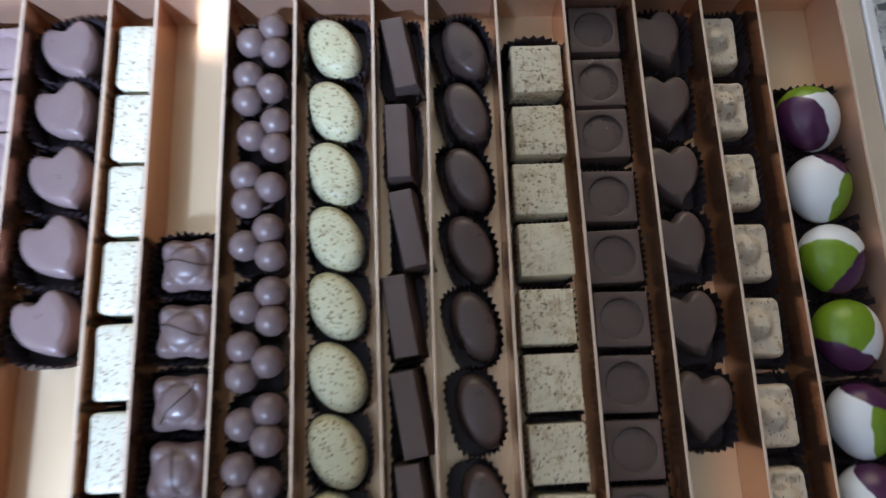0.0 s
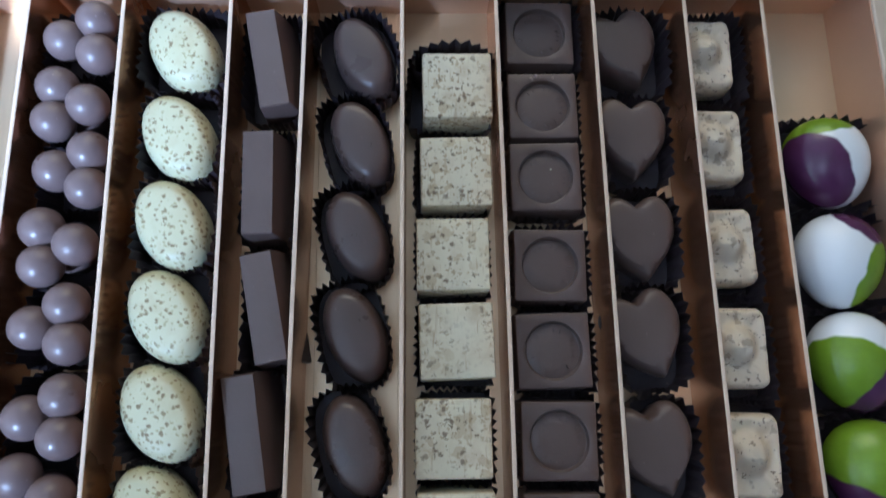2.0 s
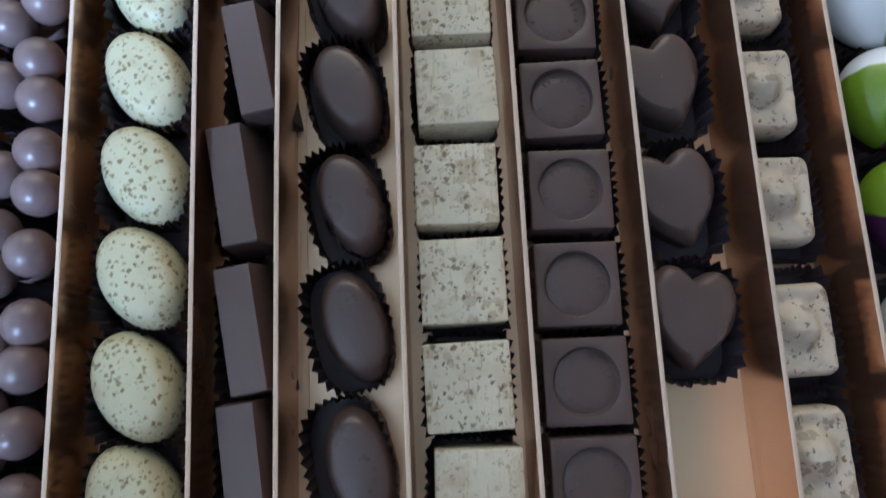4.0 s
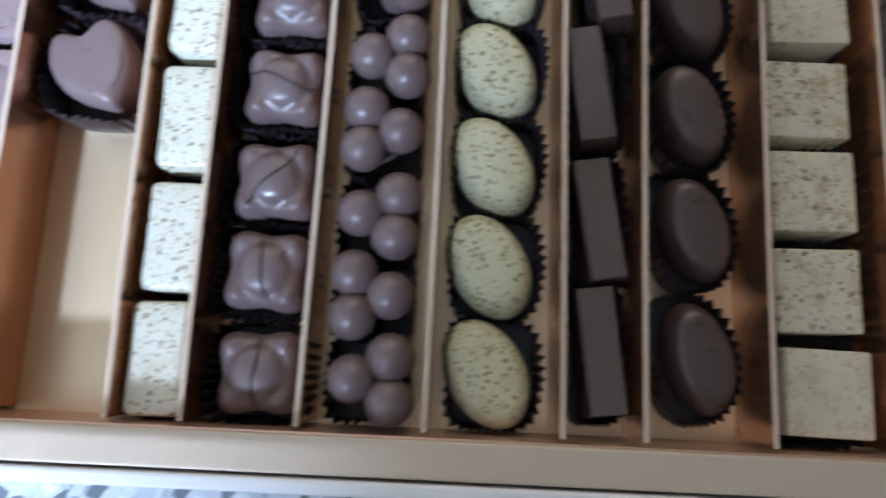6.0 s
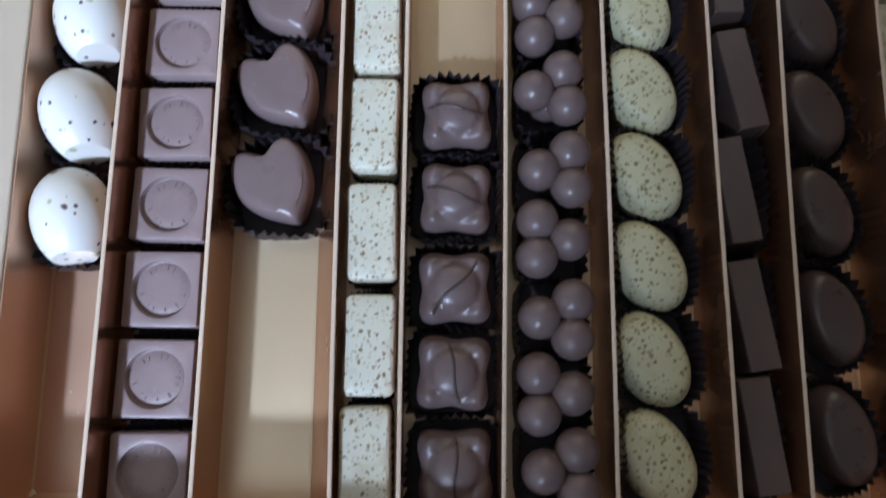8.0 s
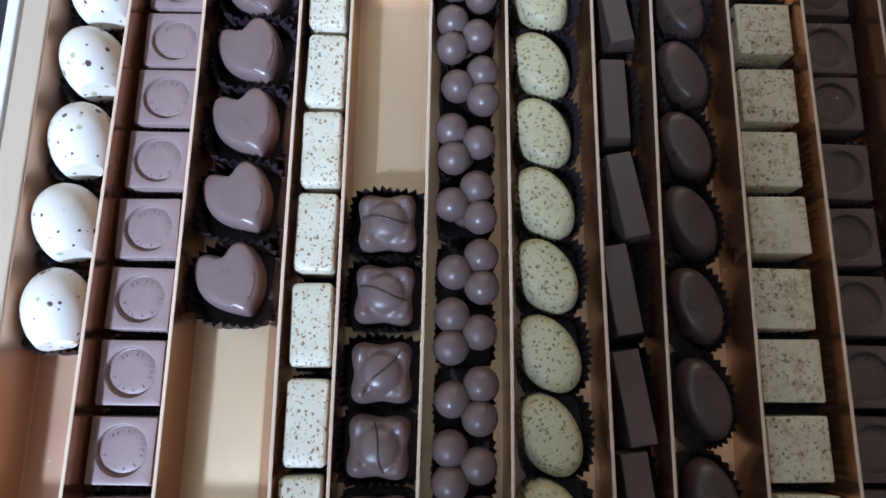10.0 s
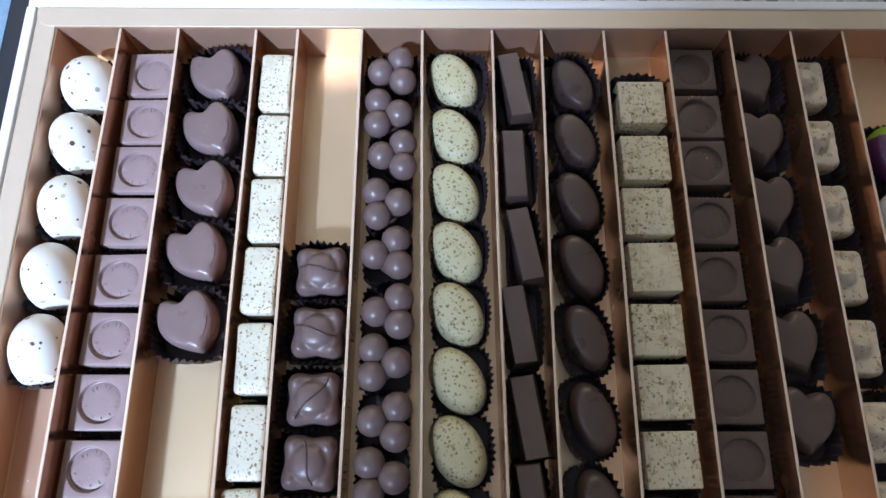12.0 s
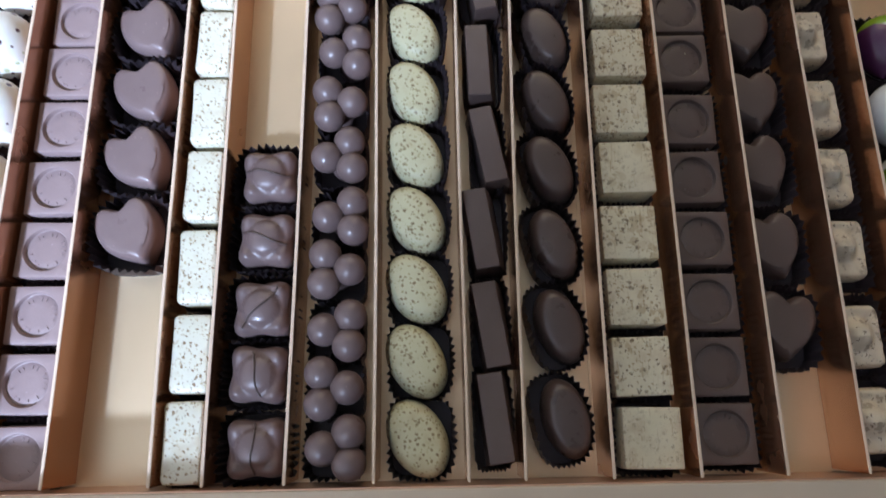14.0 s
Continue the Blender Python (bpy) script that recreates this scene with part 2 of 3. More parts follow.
def rounded_rect(hx, hy, r, n=96):
    """Outline of a rectangle with corners of radius r, evenly stepped."""
    dense = []
    for q, (sx, sy) in enumerate(((1, 1), (-1, 1), (-1, -1), (1, -1))):
        for i in range(9):
            a = math.pi / 2 * (q + i / 8)
            dense.append((sx * (hx - r) + r * math.cos(a), sy * (hy - r) + r * math.sin(a)))
    pts = np.array(dense + dense[:1])
    run = np.r_[0, np.cumsum(np.hypot(*np.diff(pts, axis=0).T))]
    at = np.sort(np.r_[np.linspace(0, run[-1], n - 32, endpoint=False), run[[k for k in range(36) if k % 9 != 8]]])
    return [(float(np.interp(s, run, pts[:, 0])), float(np.interp(s, run, pts[:, 1]))) for s in at]


def ring(outline, z, scale=1.0, inset=0.0):
    res = []
    for x, y in outline:
        d = math.hypot(x, y) or 1.0
        k = scale * max(0.0, 1 - inset / d)
        res.append((x * k * U, y * k * U, z * U))
    return res


def heart_outline(w, h, lean=0.9, full=0.3, n=96):
    """A plump heart with a shallow notch and a tip that leans over."""
    pts = []
    for i in range(n):
        a = 2 * math.pi * i / n
        x = 16 * math.sin(a) * (full + (1 - full) * abs(math.sin(a)) ** 1.3)
        y = 13 * math.cos(a) - 2.7 * math.cos(2 * a) - 1.6 * math.cos(3 * a) - 0.7 * math.cos(4 * a)
        low = max(0.0, -y - 4) / 11
        pts.append((x / 32 * w + lean * low * low, (y + 2.6) / 27 * h))
    return pts[::-1]


def heart(name, w, h, height, material, lean=0.9, full=0.3):
    o = heart_outline(w, h, lean, full)
    soft = [(0.36 * w * math.cos(math.atan2(y, x)), 0.34 * h * math.sin(math.atan2(y, x)) + 0.05 * h) for x, y in o]
    rings = [ring(o, 0, 0.93), ring(o, height * 0.3, 0.98), ring(o, height * 0.55, 1.0)]
    for k in range(1, 8):
        a = math.pi / 2 * k / 8
        rings.append(ring(o, height * (0.55 + 0.40 * math.sin(a)), 1.0, 2.6 * (1 - math.cos(a))))
    for f in (0.3, 0.6, 0.85, 1.0):
        s = 1 - 0.45 * f
        mixed = [(x0 * (1 - f) * 0.85 + x1 * f * s, y0 * (1 - f) * 0.85 + y1 * f * s) for (x0, y0), (x1, y1) in zip(o, soft)]
        rings.append(ring(mixed, height * (0.95 + 0.05 * math.sin(f * math.pi / 2))))
    return mesh_ob(name, *loft(rings), material, angle=70)


def bevel_box(name, size, material, parent=None, label="", bevel=0.0004, at=(0, 0, 0), edge=None):
    """A bevelled block; edge: a second material for its top faces."""
    bm = bmesh.new()
    bmesh.ops.create_cube(bm, size=1.0)
    bmesh.ops.scale(bm, vec=size, verts=bm.verts)
    bmesh.ops.bevel(bm, geom=list(bm.edges), offset=bevel, segments=2, affect="EDGES", profile=0.5)
    bmesh.ops.translate(bm, vec=at, verts=bm.verts)
    top = max(v.co.z for v in bm.verts)
    for f in bm.faces:
        f.smooth = False
        if edge and f.calc_center_median().z > top - bevel:
            f.material_index = 1
    me = bpy.data.meshes.new(name)
    bm.to_mesh(me)
    bm.free()
    me.materials.append(material)
    if edge:
        me.materials.append(edge)
    ob = new(name, me)
    if parent:
        ob.parent = parent
    if label:
        ob["label"] = label
    return ob


# ---- room and table ----
def slab(name, lo, hi, material, holes=()):
    """An upright or level slab from lo to hi, with rectangular openings cut along its thin axis."""
    axis = min(range(3), key=lambda k: hi[k] - lo[k])
    a, b = [k for k in range(3) if k != axis]
    xs = sorted({lo[a], hi[a], *[h[0] for h in holes], *[h[1] for h in holes]})
    ys = sorted({lo[b], hi[b], *[h[2] for h in holes], *[h[3] for h in holes]})
    solid = {(i, j): not any(h[0] <= (xs[i] + xs[i + 1]) / 2 <= h[1] and h[2] <= (ys[j] + ys[j + 1]) / 2 <= h[3] for h in holes)
             for i in range(len(xs) - 1) for j in range(len(ys) - 1)}
    verts, faces, at = [], [], {}

    def vid(i, j, k):
        if (i, j, k) not in at:
            p = [0, 0, 0]
            p[a], p[b], p[axis] = xs[i], ys[j], (lo, hi)[k][axis]
            at[i, j, k] = len(verts)
            verts.append(p)
        return at[i, j, k]

    for (i, j), is_solid in solid.items():
        if not is_solid:
            continue
        for k in (0, 1):
            faces.append([vid(i, j, k), vid(i + 1, j, k), vid(i + 1, j + 1, k), vid(i, j + 1, k)])
        for di, dj, e in ((-1, 0, ((i, j), (i, j + 1))), (1, 0, ((i + 1, j), (i + 1, j + 1))), (0, -1, ((i, j), (i + 1, j))), (0, 1, ((i, j + 1), (i + 1, j + 1)))):
            if not solid.get((i + di, j + dj), False):
                faces.append([vid(*e[0], 0), vid(*e[1], 0), vid(*e[1], 1), vid(*e[0], 1)])
    ob = mesh_ob(name, verts, faces, material, angle=10)
    for p in ob.data.polygons:
        p.use_smooth = False
    return ob


R0, R1, LOW, HIGH, BLOCKER_X = -1.8, 2.0, -0.75, 2.4, -0.500
tagged(slab("wall_west", (-2.1, R0, LOW), (-2.0, R1, HIGH), WALL), "plain painted room wall", "wall", kind="structure")
# the unseen east wall is dark only to dim the bounce on the right
tagged(slab("wall_east", (2.0, R0, LOW), (2.1, R1, HIGH), SHADE), "unseen room wall, dark to send back less light", "wall", kind="structure")
tagged(slab("wall_north", (-2.1, R1, LOW), (2.1, R1 + 0.1, HIGH), WALL, [(-0.53, 0.83, 0.58, 1.72)]), "unseen room wall with a wide opening for the fill light", "wall", kind="structure")
tagged(slab("wall_south", (-2.1, R0 - 0.1, LOW), (2.1, R0, HIGH), WALL, [(-1.06, -0.74, 1.92, 2.06)]), "painted room wall with a high slit window", "wall", kind="structure")
# unseen panel added to keep the slit light off the right-hand lanes
tagged(slab("wall_pier", (BLOCKER_X, -0.90, LOW), (BLOCKER_X + 1.2, -0.84, HIGH), SHADE), "unseen dark panel blocking the slit light from the right lanes", "wall", kind="structure")
tagged(slab("ceiling", (-2.1, R0 - 0.1, HIGH), (2.1, R1 + 0.1, HIGH + 0.1), CEIL), "plain pale ceiling", "ceiling", kind="structure")
tagged(slab("floor", (-2.1, R0 - 0.1, LOW - 0.1), (2.1, R1 + 0.1, LOW), TERRAZZO), "grey terrazzo room floor", "floor", kind="structure")

table = tagged(new("table"), "grey and white terrazzo stone table top", "table")
bevel_box("tabletop", (1.5, 0.95, 0.03), TERRAZZO, table, "terrazzo slab with dark and pale chips", 0.003, (0, 0.13, -0.015))
for sx in (-0.65, 0.65):
    for sy in (-0.26, 0.52):
        bevel_box("leg", (0.05, 0.05, 0.72), WALL, table, "", 0.003, (sx, sy, LOW + 0.36))

# added out of view, only to cast the shadow band along the box front
caster = tagged(new("guard_rail"), "unseen thin bar on two posts, added to shadow the box front", "rail")
bevel_box("rail", (1.4, 0.003, 5.6 * U), SHADE, caster, "", 0.0004, (0, -0.0855, TOP + 77.2 * U))
for sx in (-0.698, 0.698):
    bevel_box("post", (0.006, 0.006, TOP + 74.4 * U), SHADE, caster, "", 0.0004, (sx, -0.0855, (TOP + 74.4 * U) / 2))

# ---- the box ----
X0, X1, Y0, Y1 = -187.0, 184.5, -3.5, 212.0     # inner faces of the tray
DIVIDERS = [(-162.8, -159.6), (-136.3, -134.9), (-102.1, -101.8), (-85.0, -83.8), (-59.0, -56.4), (-30.5, -30.6), (0.0, -0.6),
            (18.3, 20.6), (46.8, 47.9), (75.1, 74.8), (103.2, 102.6), (129.9, 129.3), (152.6, 152.0)]   # front x, back x

box = tagged(new("chocolate_box"), "shallow copper-gold card box with thirteen long dividers", "box")


def block(name, x0, x1, y0, y1, z0, z1, material, label="", bevel=0.0003, edge=None, parent=None):
    size = ((x1 - x0) * U, (y1 - y0) * U, (z1 - z0) * U)
    return bevel_box(name, size, material, parent or box, label, bevel, ((x0 + x1) / 2 * U, (y0 + y1) / 2 * U, TOP + (z0 + z1) / 2 * U), edge)


block("base", X0 - 11, X1 + 11, Y0 - 11, Y1 + 11, -24.2, -22.1, WHITE, "white board base")
block("floor_card", X0 - 0.5, X1 + 0.5, Y0 - 0.5, Y1 + 0.5, -22.05, -21, GOLD, "copper-gold card floor")
for x0, x1, y0, y1 in ((X0 - 8.5, X1 + 8.5, Y0 - 8.5, Y0), (X0, X1, Y1, Y1 + 8.5), (X0 - 8.5, X0, Y0, Y1 + 8.5), (X1, X1 + 8.5, Y0, Y1 + 8.5)):
    block("rim", x0, x1, y0, y1, -22, 0.3 if y0 == Y1 else 0.6, RIM, "pale champagne card rim", 0.0007)


def rim_cover():
    """The upper card of the back rim, its inner corners rounded, lying over the side rims."""
    w, d, r = X1 - X0 + 16.6, 9.2, 6.5
    o = [(-w / 2, d / 2), (w / 2, d / 2)]
    o = [(w / 2 - r + r * math.sin(a), -d / 2 + r - r * math.cos(a)) for a in (math.pi / 2 * k / 10 for k in range(11))] + o[::-1]
    o += [(-w / 2 + r - r * math.cos(a), -d / 2 + r - r * math.sin(a)) for a in (math.pi / 2 * k / 10 for k in range(11))]
    rings = [[((x + (X0 + X1) / 2) * U, (y * k + Y1 + 4.0) * U, TOP + z * U) for x, y in o] for z, k in ((0.62, 1.0), (1.05, 1.0), (1.2, 0.97))]
    mesh_ob("rim", *loft(rings), RIM, box, "pale champagne card rim with rounded corners", 30)


rim_cover()
for x0, x1, y0, y1 in ((X0 - 8.5, X1 + 8.5, Y0 - 1.0 + 1.02, Y0 + 0.5), (X0, X1, Y1 - 0.5, Y1 - 0.02), (X0 + 0.02, X0 + 0.5, Y0 + 0.5, Y1 - 0.5), (X1 - 0.5, X1 - 0.02, Y0 + 0.5, Y1 - 0.5)):
    block("side_card", max(x0, X0), min(x1, X1), y0, y1, -20.98, -0.2, LINING, "copper-gold inner wall", 0.0001)
for x0, x1, y0, y1 in ((X0 - 12, X1 + 12, Y0 - 12.6, Y0 - 9.3), (X0 - 13, X1 + 13, Y1 + 9.3, Y1 + 13.5), (X0 - 13.5, X0 - 9.3, Y0 - 9.3, Y1 + 9.3), (X1 + 9.3, X1 + 13.5, Y0 - 9.3, Y1 + 9.3)):
    block("outer_wall", x0, x1, y0, y1, -24.2, 1.4, WHITE, "white outer box wall", 0.0009)


def divider(xf, xb, seed):
    """A long card strip on edge, slightly bowed, with a pale cut edge and a folded foot."""
    rnd = random.Random(seed)
    bow, n, th = rnd.uniform(-0.5, 0.5), 24, 0.55
    verts, faces = [], []
    for i in range(n + 1):
        f = i / n
        x = xf + (xb - xf) * f + bow * math.sin(math.pi * f) + 0.12 * math.sin(7 * f + seed)
        y = Y0 + 1.6 + (Y1 - 1.0 - Y0 - 1.6) * f
        zt = 0.25 * math.sin(5 * f + seed * 2)
        lean = rnd.uniform(-0.05, 0.05)
        verts += [(x - th + lean, y, -20.9), (x + th + lean, y, -20.9), (x + th, y, zt - 0.15), (x + th * 0.6, y, zt), (x - th * 0.6, y, zt), (x - th, y, zt - 0.15)]
    for i in range(n):
        for k in range(6):
            faces.append((i * 6 + k, i * 6 + (k + 1) % 6, i * 6 + 6 + (k + 1) % 6, i * 6 + 6 + k))
    faces += [(0, 1, 2, 3, 4, 5), tuple(n * 6 + k for k in (5, 4, 3, 2, 1, 0))]
    ob = mesh_ob("divider", [(x * U, y * U, TOP + z * U) for x, y, z in verts], faces, COPPER, box, "copper-gold card divider with pale cut edge", 30)
    ob.data.materials.append(EDGE)
    for p in ob.data.polygons:
        if p.center.z > TOP - 0.35 * U:
            p.material_index = 1


for i, (a, b) in enumerate(DIVIDERS):
    divider(a, b, i + 1)


def foot(x, side, width):
    """The folded foot of a divider, lying on the floor card."""
    x0, x1 = (x + 0.7, x + width) if side > 0 else (x - width, x - 0.7)
    block("fold", x0, x1, Y0 + 2, Y1 - 2, -20.97, -20.55, GOLD, "folded card foot", 0.0001)


for i, side, width in ((5, -1, 1.8), (7, -1, 1.6), (8, -1, 2.0), (10, -1, 2.0), (7, 1, 2.4)):
    foot(sum(DIVIDERS[i]) / 2, side, width)

# loose card liners of the lanes that are partly empty
for k, (x0, x1, y0, y1) in enumerate(((-185.6, -164.2, 0.5, 208.0), (-134.0, -110.6, 0.2, 209.0), (-82.4, -59.6, 3.0, 206.5), (49.6, 73.2, 4.0, 205.5), (105.0, 127.4, 2.0, 207.0), (154.6, 182.6, 2.0, 206.0))):
    block("liner", x0, x1, y0, y1, -20.99, -20.86, GOLD if k else LINING, "loose copper-gold card liner", 0.00004)

# slanting flap of the lane with the milk hearts
flap = [(-110.2, -20.8), (-103.0, -2.0), (-102.7, -2.2), (-109.4, -20.9)]
verts = [(x * U, y * U, TOP + z * U) for y in (Y0 + 2.5, 150.0) for x, z in flap]
mesh_ob("flap", verts, [(0, 1, 5, 4), (1, 2, 6, 5), (2, 3, 7, 6), (3, 0, 4, 7), (0, 3, 2, 1), (4, 5, 6, 7)], COPPER, box, "slanting copper-gold card flap", 10)


# ---- tablet added beside the box: black over shaded table, screen in reflected sky blue ----
tablet = tagged(new("tablet"), "black tablet added over shaded table, its screen painted with reflected sky", "tablet")
bevel_box("body", (0.16, 0.25, 0.008), GLASS_BLACK, tablet, "black body laid over the shaded table", 0.0025, (-0.2545 - 0.08, 0.30, 0.0042))
o = rounded_rect(0.068 / U, 0.112 / U * 0.7, 4.0)
screen = mesh_ob("screen", *loft([ring(o, 0.0), ring(o, 0.25)]), SCREEN, tablet, "pale blue screen", 30)
screen.matrix_basis = pose(-221.5 * U - 0.068, 195 * U + 0.0784, 0.0083)


# ---- paper cups ----
def paper_cup(hx, hy, power, height, flutes, deep=0.85, flare=1.07, rise=0.0):
    """A fluted paper cup: flat foot and a pleated, flaring wall, its zigzag edge bent in and out.
    rise: how far its sides are pushed up where they lean on the dividers."""
    flutes = int(flutes * 0.8)
    n = flutes * 2
    o = superell(hx, hy, power, n)
    rnd = random.Random(flutes)
    uneven = [rnd.uniform(0.55, 1.25) for i in range(n)]
    p0, p1 = rnd.uniform(0, 6), rnd.uniform(0, 6)
    rings = []
    for k, (z, s, d) in enumerate(((0.15, 1 / flare, 0.15), (height * 0.35, 1 / flare + 0.35 * (1 - 1 / flare), deep * 0.7),
                                   (height * 0.75, 1 / flare + 0.75 * (1 - 1 / flare), deep), (height, 1.0, deep))):
        r = []
        for i, (x, y) in enumerate(o):
            q, a = math.hypot(x, y), 2 * math.pi * i / n
            sway = (0.35 * math.sin(3 * a + p0) + 0.25 * math.sin(5 * a + p1) - 0.3) * (k / 3) ** 2
            out = 1 + ((d if i % 2 else -d) * uneven[i] + sway) / q
            lip = (0.45 if i % 2 else -0.35) + 0.6 * math.sin(2 * a + p1) + rnd.uniform(-0.3, 0.3) if k == 3 else 0.0
            up = rise * min(1.0, abs(x) / hx * 1.04) ** 5 * (z / height)
            r.append((x * s * out * U, y * s * out * U, (z + lip + up) * U))
        rings.append(r)
    verts, faces = [], []
    for r in rings:
        verts += r
    for k in range(3):
        for i in range(n):
            j = (i + 1) % n
            faces.append((k * n + i, k * n + j, (k + 1) * n + j, (k + 1) * n + i))
    verts.append((0, 0, 0.15 * U))
    faces += [(i, (i + 1) % n, len(verts) - 1) for i in range(n)]
    ob = mesh_ob("paper_cup", verts, faces, PAPER, angle=15)
    for p in ob.data.polygons:
        p.use_smooth = False
    return ob


# ---- sweets ----
def place(x, y, turn=0.0, lift=0.5, tip=0.0, lean=0.0):
    return pose(x * U, y * U, FLOOR + lift * U, tip, lean, turn)


def inside_lane(x, y, half):
    """Where a cup of that half width finds room between the dividers: its middle and how much it is squeezed."""
    f = (y - Y0) / (Y1 - Y0)
    walls = [X0, *[a + (b - a) * f for a, b in DIVIDERS], X1]
    k = max(n for n in range(14) if walls[n] < x)
    lo, hi = walls[k] + 0.85, walls[k + 1] - 0.85
    squeeze = min(1.0, (hi - lo) / (2 * half))
    return min(max(x, lo + half * squeeze), hi - half * squeeze), squeeze


def row(make, cup, spots_at, label, category, cup_label, group, jitter=2.0, seed=0, cups={}, follow=False):
    """One lane of sweets: the first is built, the others are copies, each in a paper cup of its own."""
    rnd = random.Random(seed)
    first = tagged(make, label, category, group)
    half = max(v.co.x for v in cup.data.vertices) / U
    first_cup = tagged(cup, cup_label, "paper cup", group + " cups")
    for i, s in enumerate(spots_at):
        x, y, turn = (*s, 0.0)[:3]
        m = place(x, y, turn + rnd.uniform(-jitter, jitter), 0.5, rnd.uniform(-1, 1), rnd.uniform(-1, 1))
        dx, sx = cups.get(i, (0.0, 1.0))
        cx, squeeze = inside_lane(x + dx, y, half * sx)
        sx *= squeeze
        c = place(cx, y, (0.6 * turn if follow else 0.0) + rnd.uniform(-1, 1), 0.04 + 0.02 * (i % 2)) @ Matrix.Diagonal((sx, 1, 1, 1))
        if i == 0:
            first.matrix_basis = m
            first_cup.matrix_basis = c
        else:
            copy_thing(first, m)
            copy_thing(first_cup, c)


def medal_square(name, w, h, material, rr=7.3):
    """A square block with a round dent, and in the dent a medallion with a ring of small raised marks."""
    thing = new(name)
    o = rounded_rect(w / 2, w / 2, 0.7)
    c = [(rr * x / math.hypot(x, y), rr * y / math.hypot(x, y)) for x, y in o]
    rings = [ring(o, 0, 1.0), ring(o, 0.4, 1.03), ring(o, h - 0.5, 0.985), ring(o, h - 0.12, 0.965), ring(o, h, 0.94),
             ring(c, h, 1.05), ring(c, h - 0.12, 1.0), ring(c, h - 1.7, 0.95), ring(c, h - 1.9, 0.90), ring(c, h - 1.9, 0.4)]
    mesh_ob("body", *loft(rings), material, thing, "", 35)
    d = [(rr * 0.92 * math.cos(2 * math.pi * k / 48), rr * 0.92 * math.sin(2 * math.pi * k / 48)) for k in range(48)]
    verts, faces = loft([ring(d, h - 2.0), ring(d, h - 1.75), ring(d, h - 1.62, 0.97), ring(d, h - 1.5, 0.5)])
    rnd = random.Random(5)
    for k in range(22):
        if rnd.random() < 0.3:
            continue
        a, r0, r1, half = 2 * math.pi * k / 22, rr * 0.66, rr * (0.74 + 0.08 * rnd.random()), 0.03
        n = len(verts)
        for z in (h - 1.65, h - 1.28):
            for r, e in ((r0, -half), (r1, -half), (r1, half), (r0, half)):
                verts.append((r * math.cos(a + e) * U, r * math.sin(a + e) * U, z * U))
        faces += [(n, n + 1, n + 5, n + 4), (n + 1, n + 2, n + 6, n + 5), (n + 2, n + 3, n + 7, n + 6), (n + 3, n, n + 4, n + 7), (n + 4, n + 5, n + 6, n + 7)]
    mesh_ob("medallion", verts, faces, material, thing, "round sunken medallion with small raised marks", 35)
    return thing


def cut_square(name, w, d, h, r, bev, material):
    o = rounded_rect(w / 2, d / 2, r)
    rings = [ring(o, 0, 0.97), ring(o, bev, 1.0), ring(o, h - bev, 0.99), ring(o, h - bev * 0.35, 0.99, bev * 0.35), ring(o, h, 0.99, bev), ring(o, h, 0.5)]
    return mesh_ob(name, *loft(rings), material, angle=30)


def dome(name, outline, h, material, widest=0.4, low=0.86, flat=0.0, steps=9):
    """A moulded piece: foot, widest line, and a dome above it."""
    rings = [ring(outline, 0, low), ring(outline, h * widest * 0.5, (low + 1) / 2 + 0.02), ring(outline, h * widest, 1.0)]
    for k in range(1, steps):
        a = math.pi / 2 * k / steps
        rings.append(ring(outline, h * widest + h * (1 - widest) * math.sin(a), (flat + (1 - flat) * math.cos(a))))
    if flat:
        for f in (0.9, 0.75, 0.55, 0.3):
            rings.append(ring(outline, h * (1 + 0.04 * (1 - f * f)), flat * f))
    return mesh_ob(name, *loft(rings), material, angle=60)


def egg(name, half_w, half_l, half_h, material, taper=0.0, cut=1.0):
    """An egg along y, slimmer towards -y by taper, and cut flat there at the share cut of its half length."""
    nu, nv, rings = 40, 24, []
    first = math.acos(min(1.0, cut)) if cut < 1 else 0.0
    for k in range(nv):
        a = first + (math.pi - first) * (k if cut < 1 else k + 0.5) / (nv if cut < 1 else nv)
        y = -math.cos(a)
        r = math.sin(a) * (1 + taper * y)
        if r > 0.01:
            rings.append([(half_w * r * math.cos(q) * U, half_l * y * U, half_h * r * math.sin(q) * U) for q in (2 * math.pi * i / nu for i in range(nu))])
    if cut < 1:
        rings.insert(0, [(x * 0.94, y - 0.25 * U, z * 0.94) for x, y, z in rings[0]])
    return mesh_ob(name, *loft(rings), material, angle=32)


def field(name, outline, h, rise, material, edge=0.8):
    """A moulded piece whose top follows rise(x, y)."""
    rings = [ring(outline, 0, 0.93), ring(outline, h * 0.3, 1.0), ring(outline, h * 0.6, 0.995)]
    for s in (0.985, 0.95, 0.9, 0.84, 0.78, 0.7, 0.62, 0.54, 0.46, 0.38, 0.3, 0.22, 0.14, 0.07):
        lip = 1 - max(0.0, (s - edge) / (1 - edge)) ** 2.2
        rings.append([(x * s * U, y * s * U, (h * 0.72 + (h * 0.28) * lip + rise(x * s, y * s) * lip) * U) for x, y in outline])
    return mesh_ob(name, *loft(rings), material, angle=70)


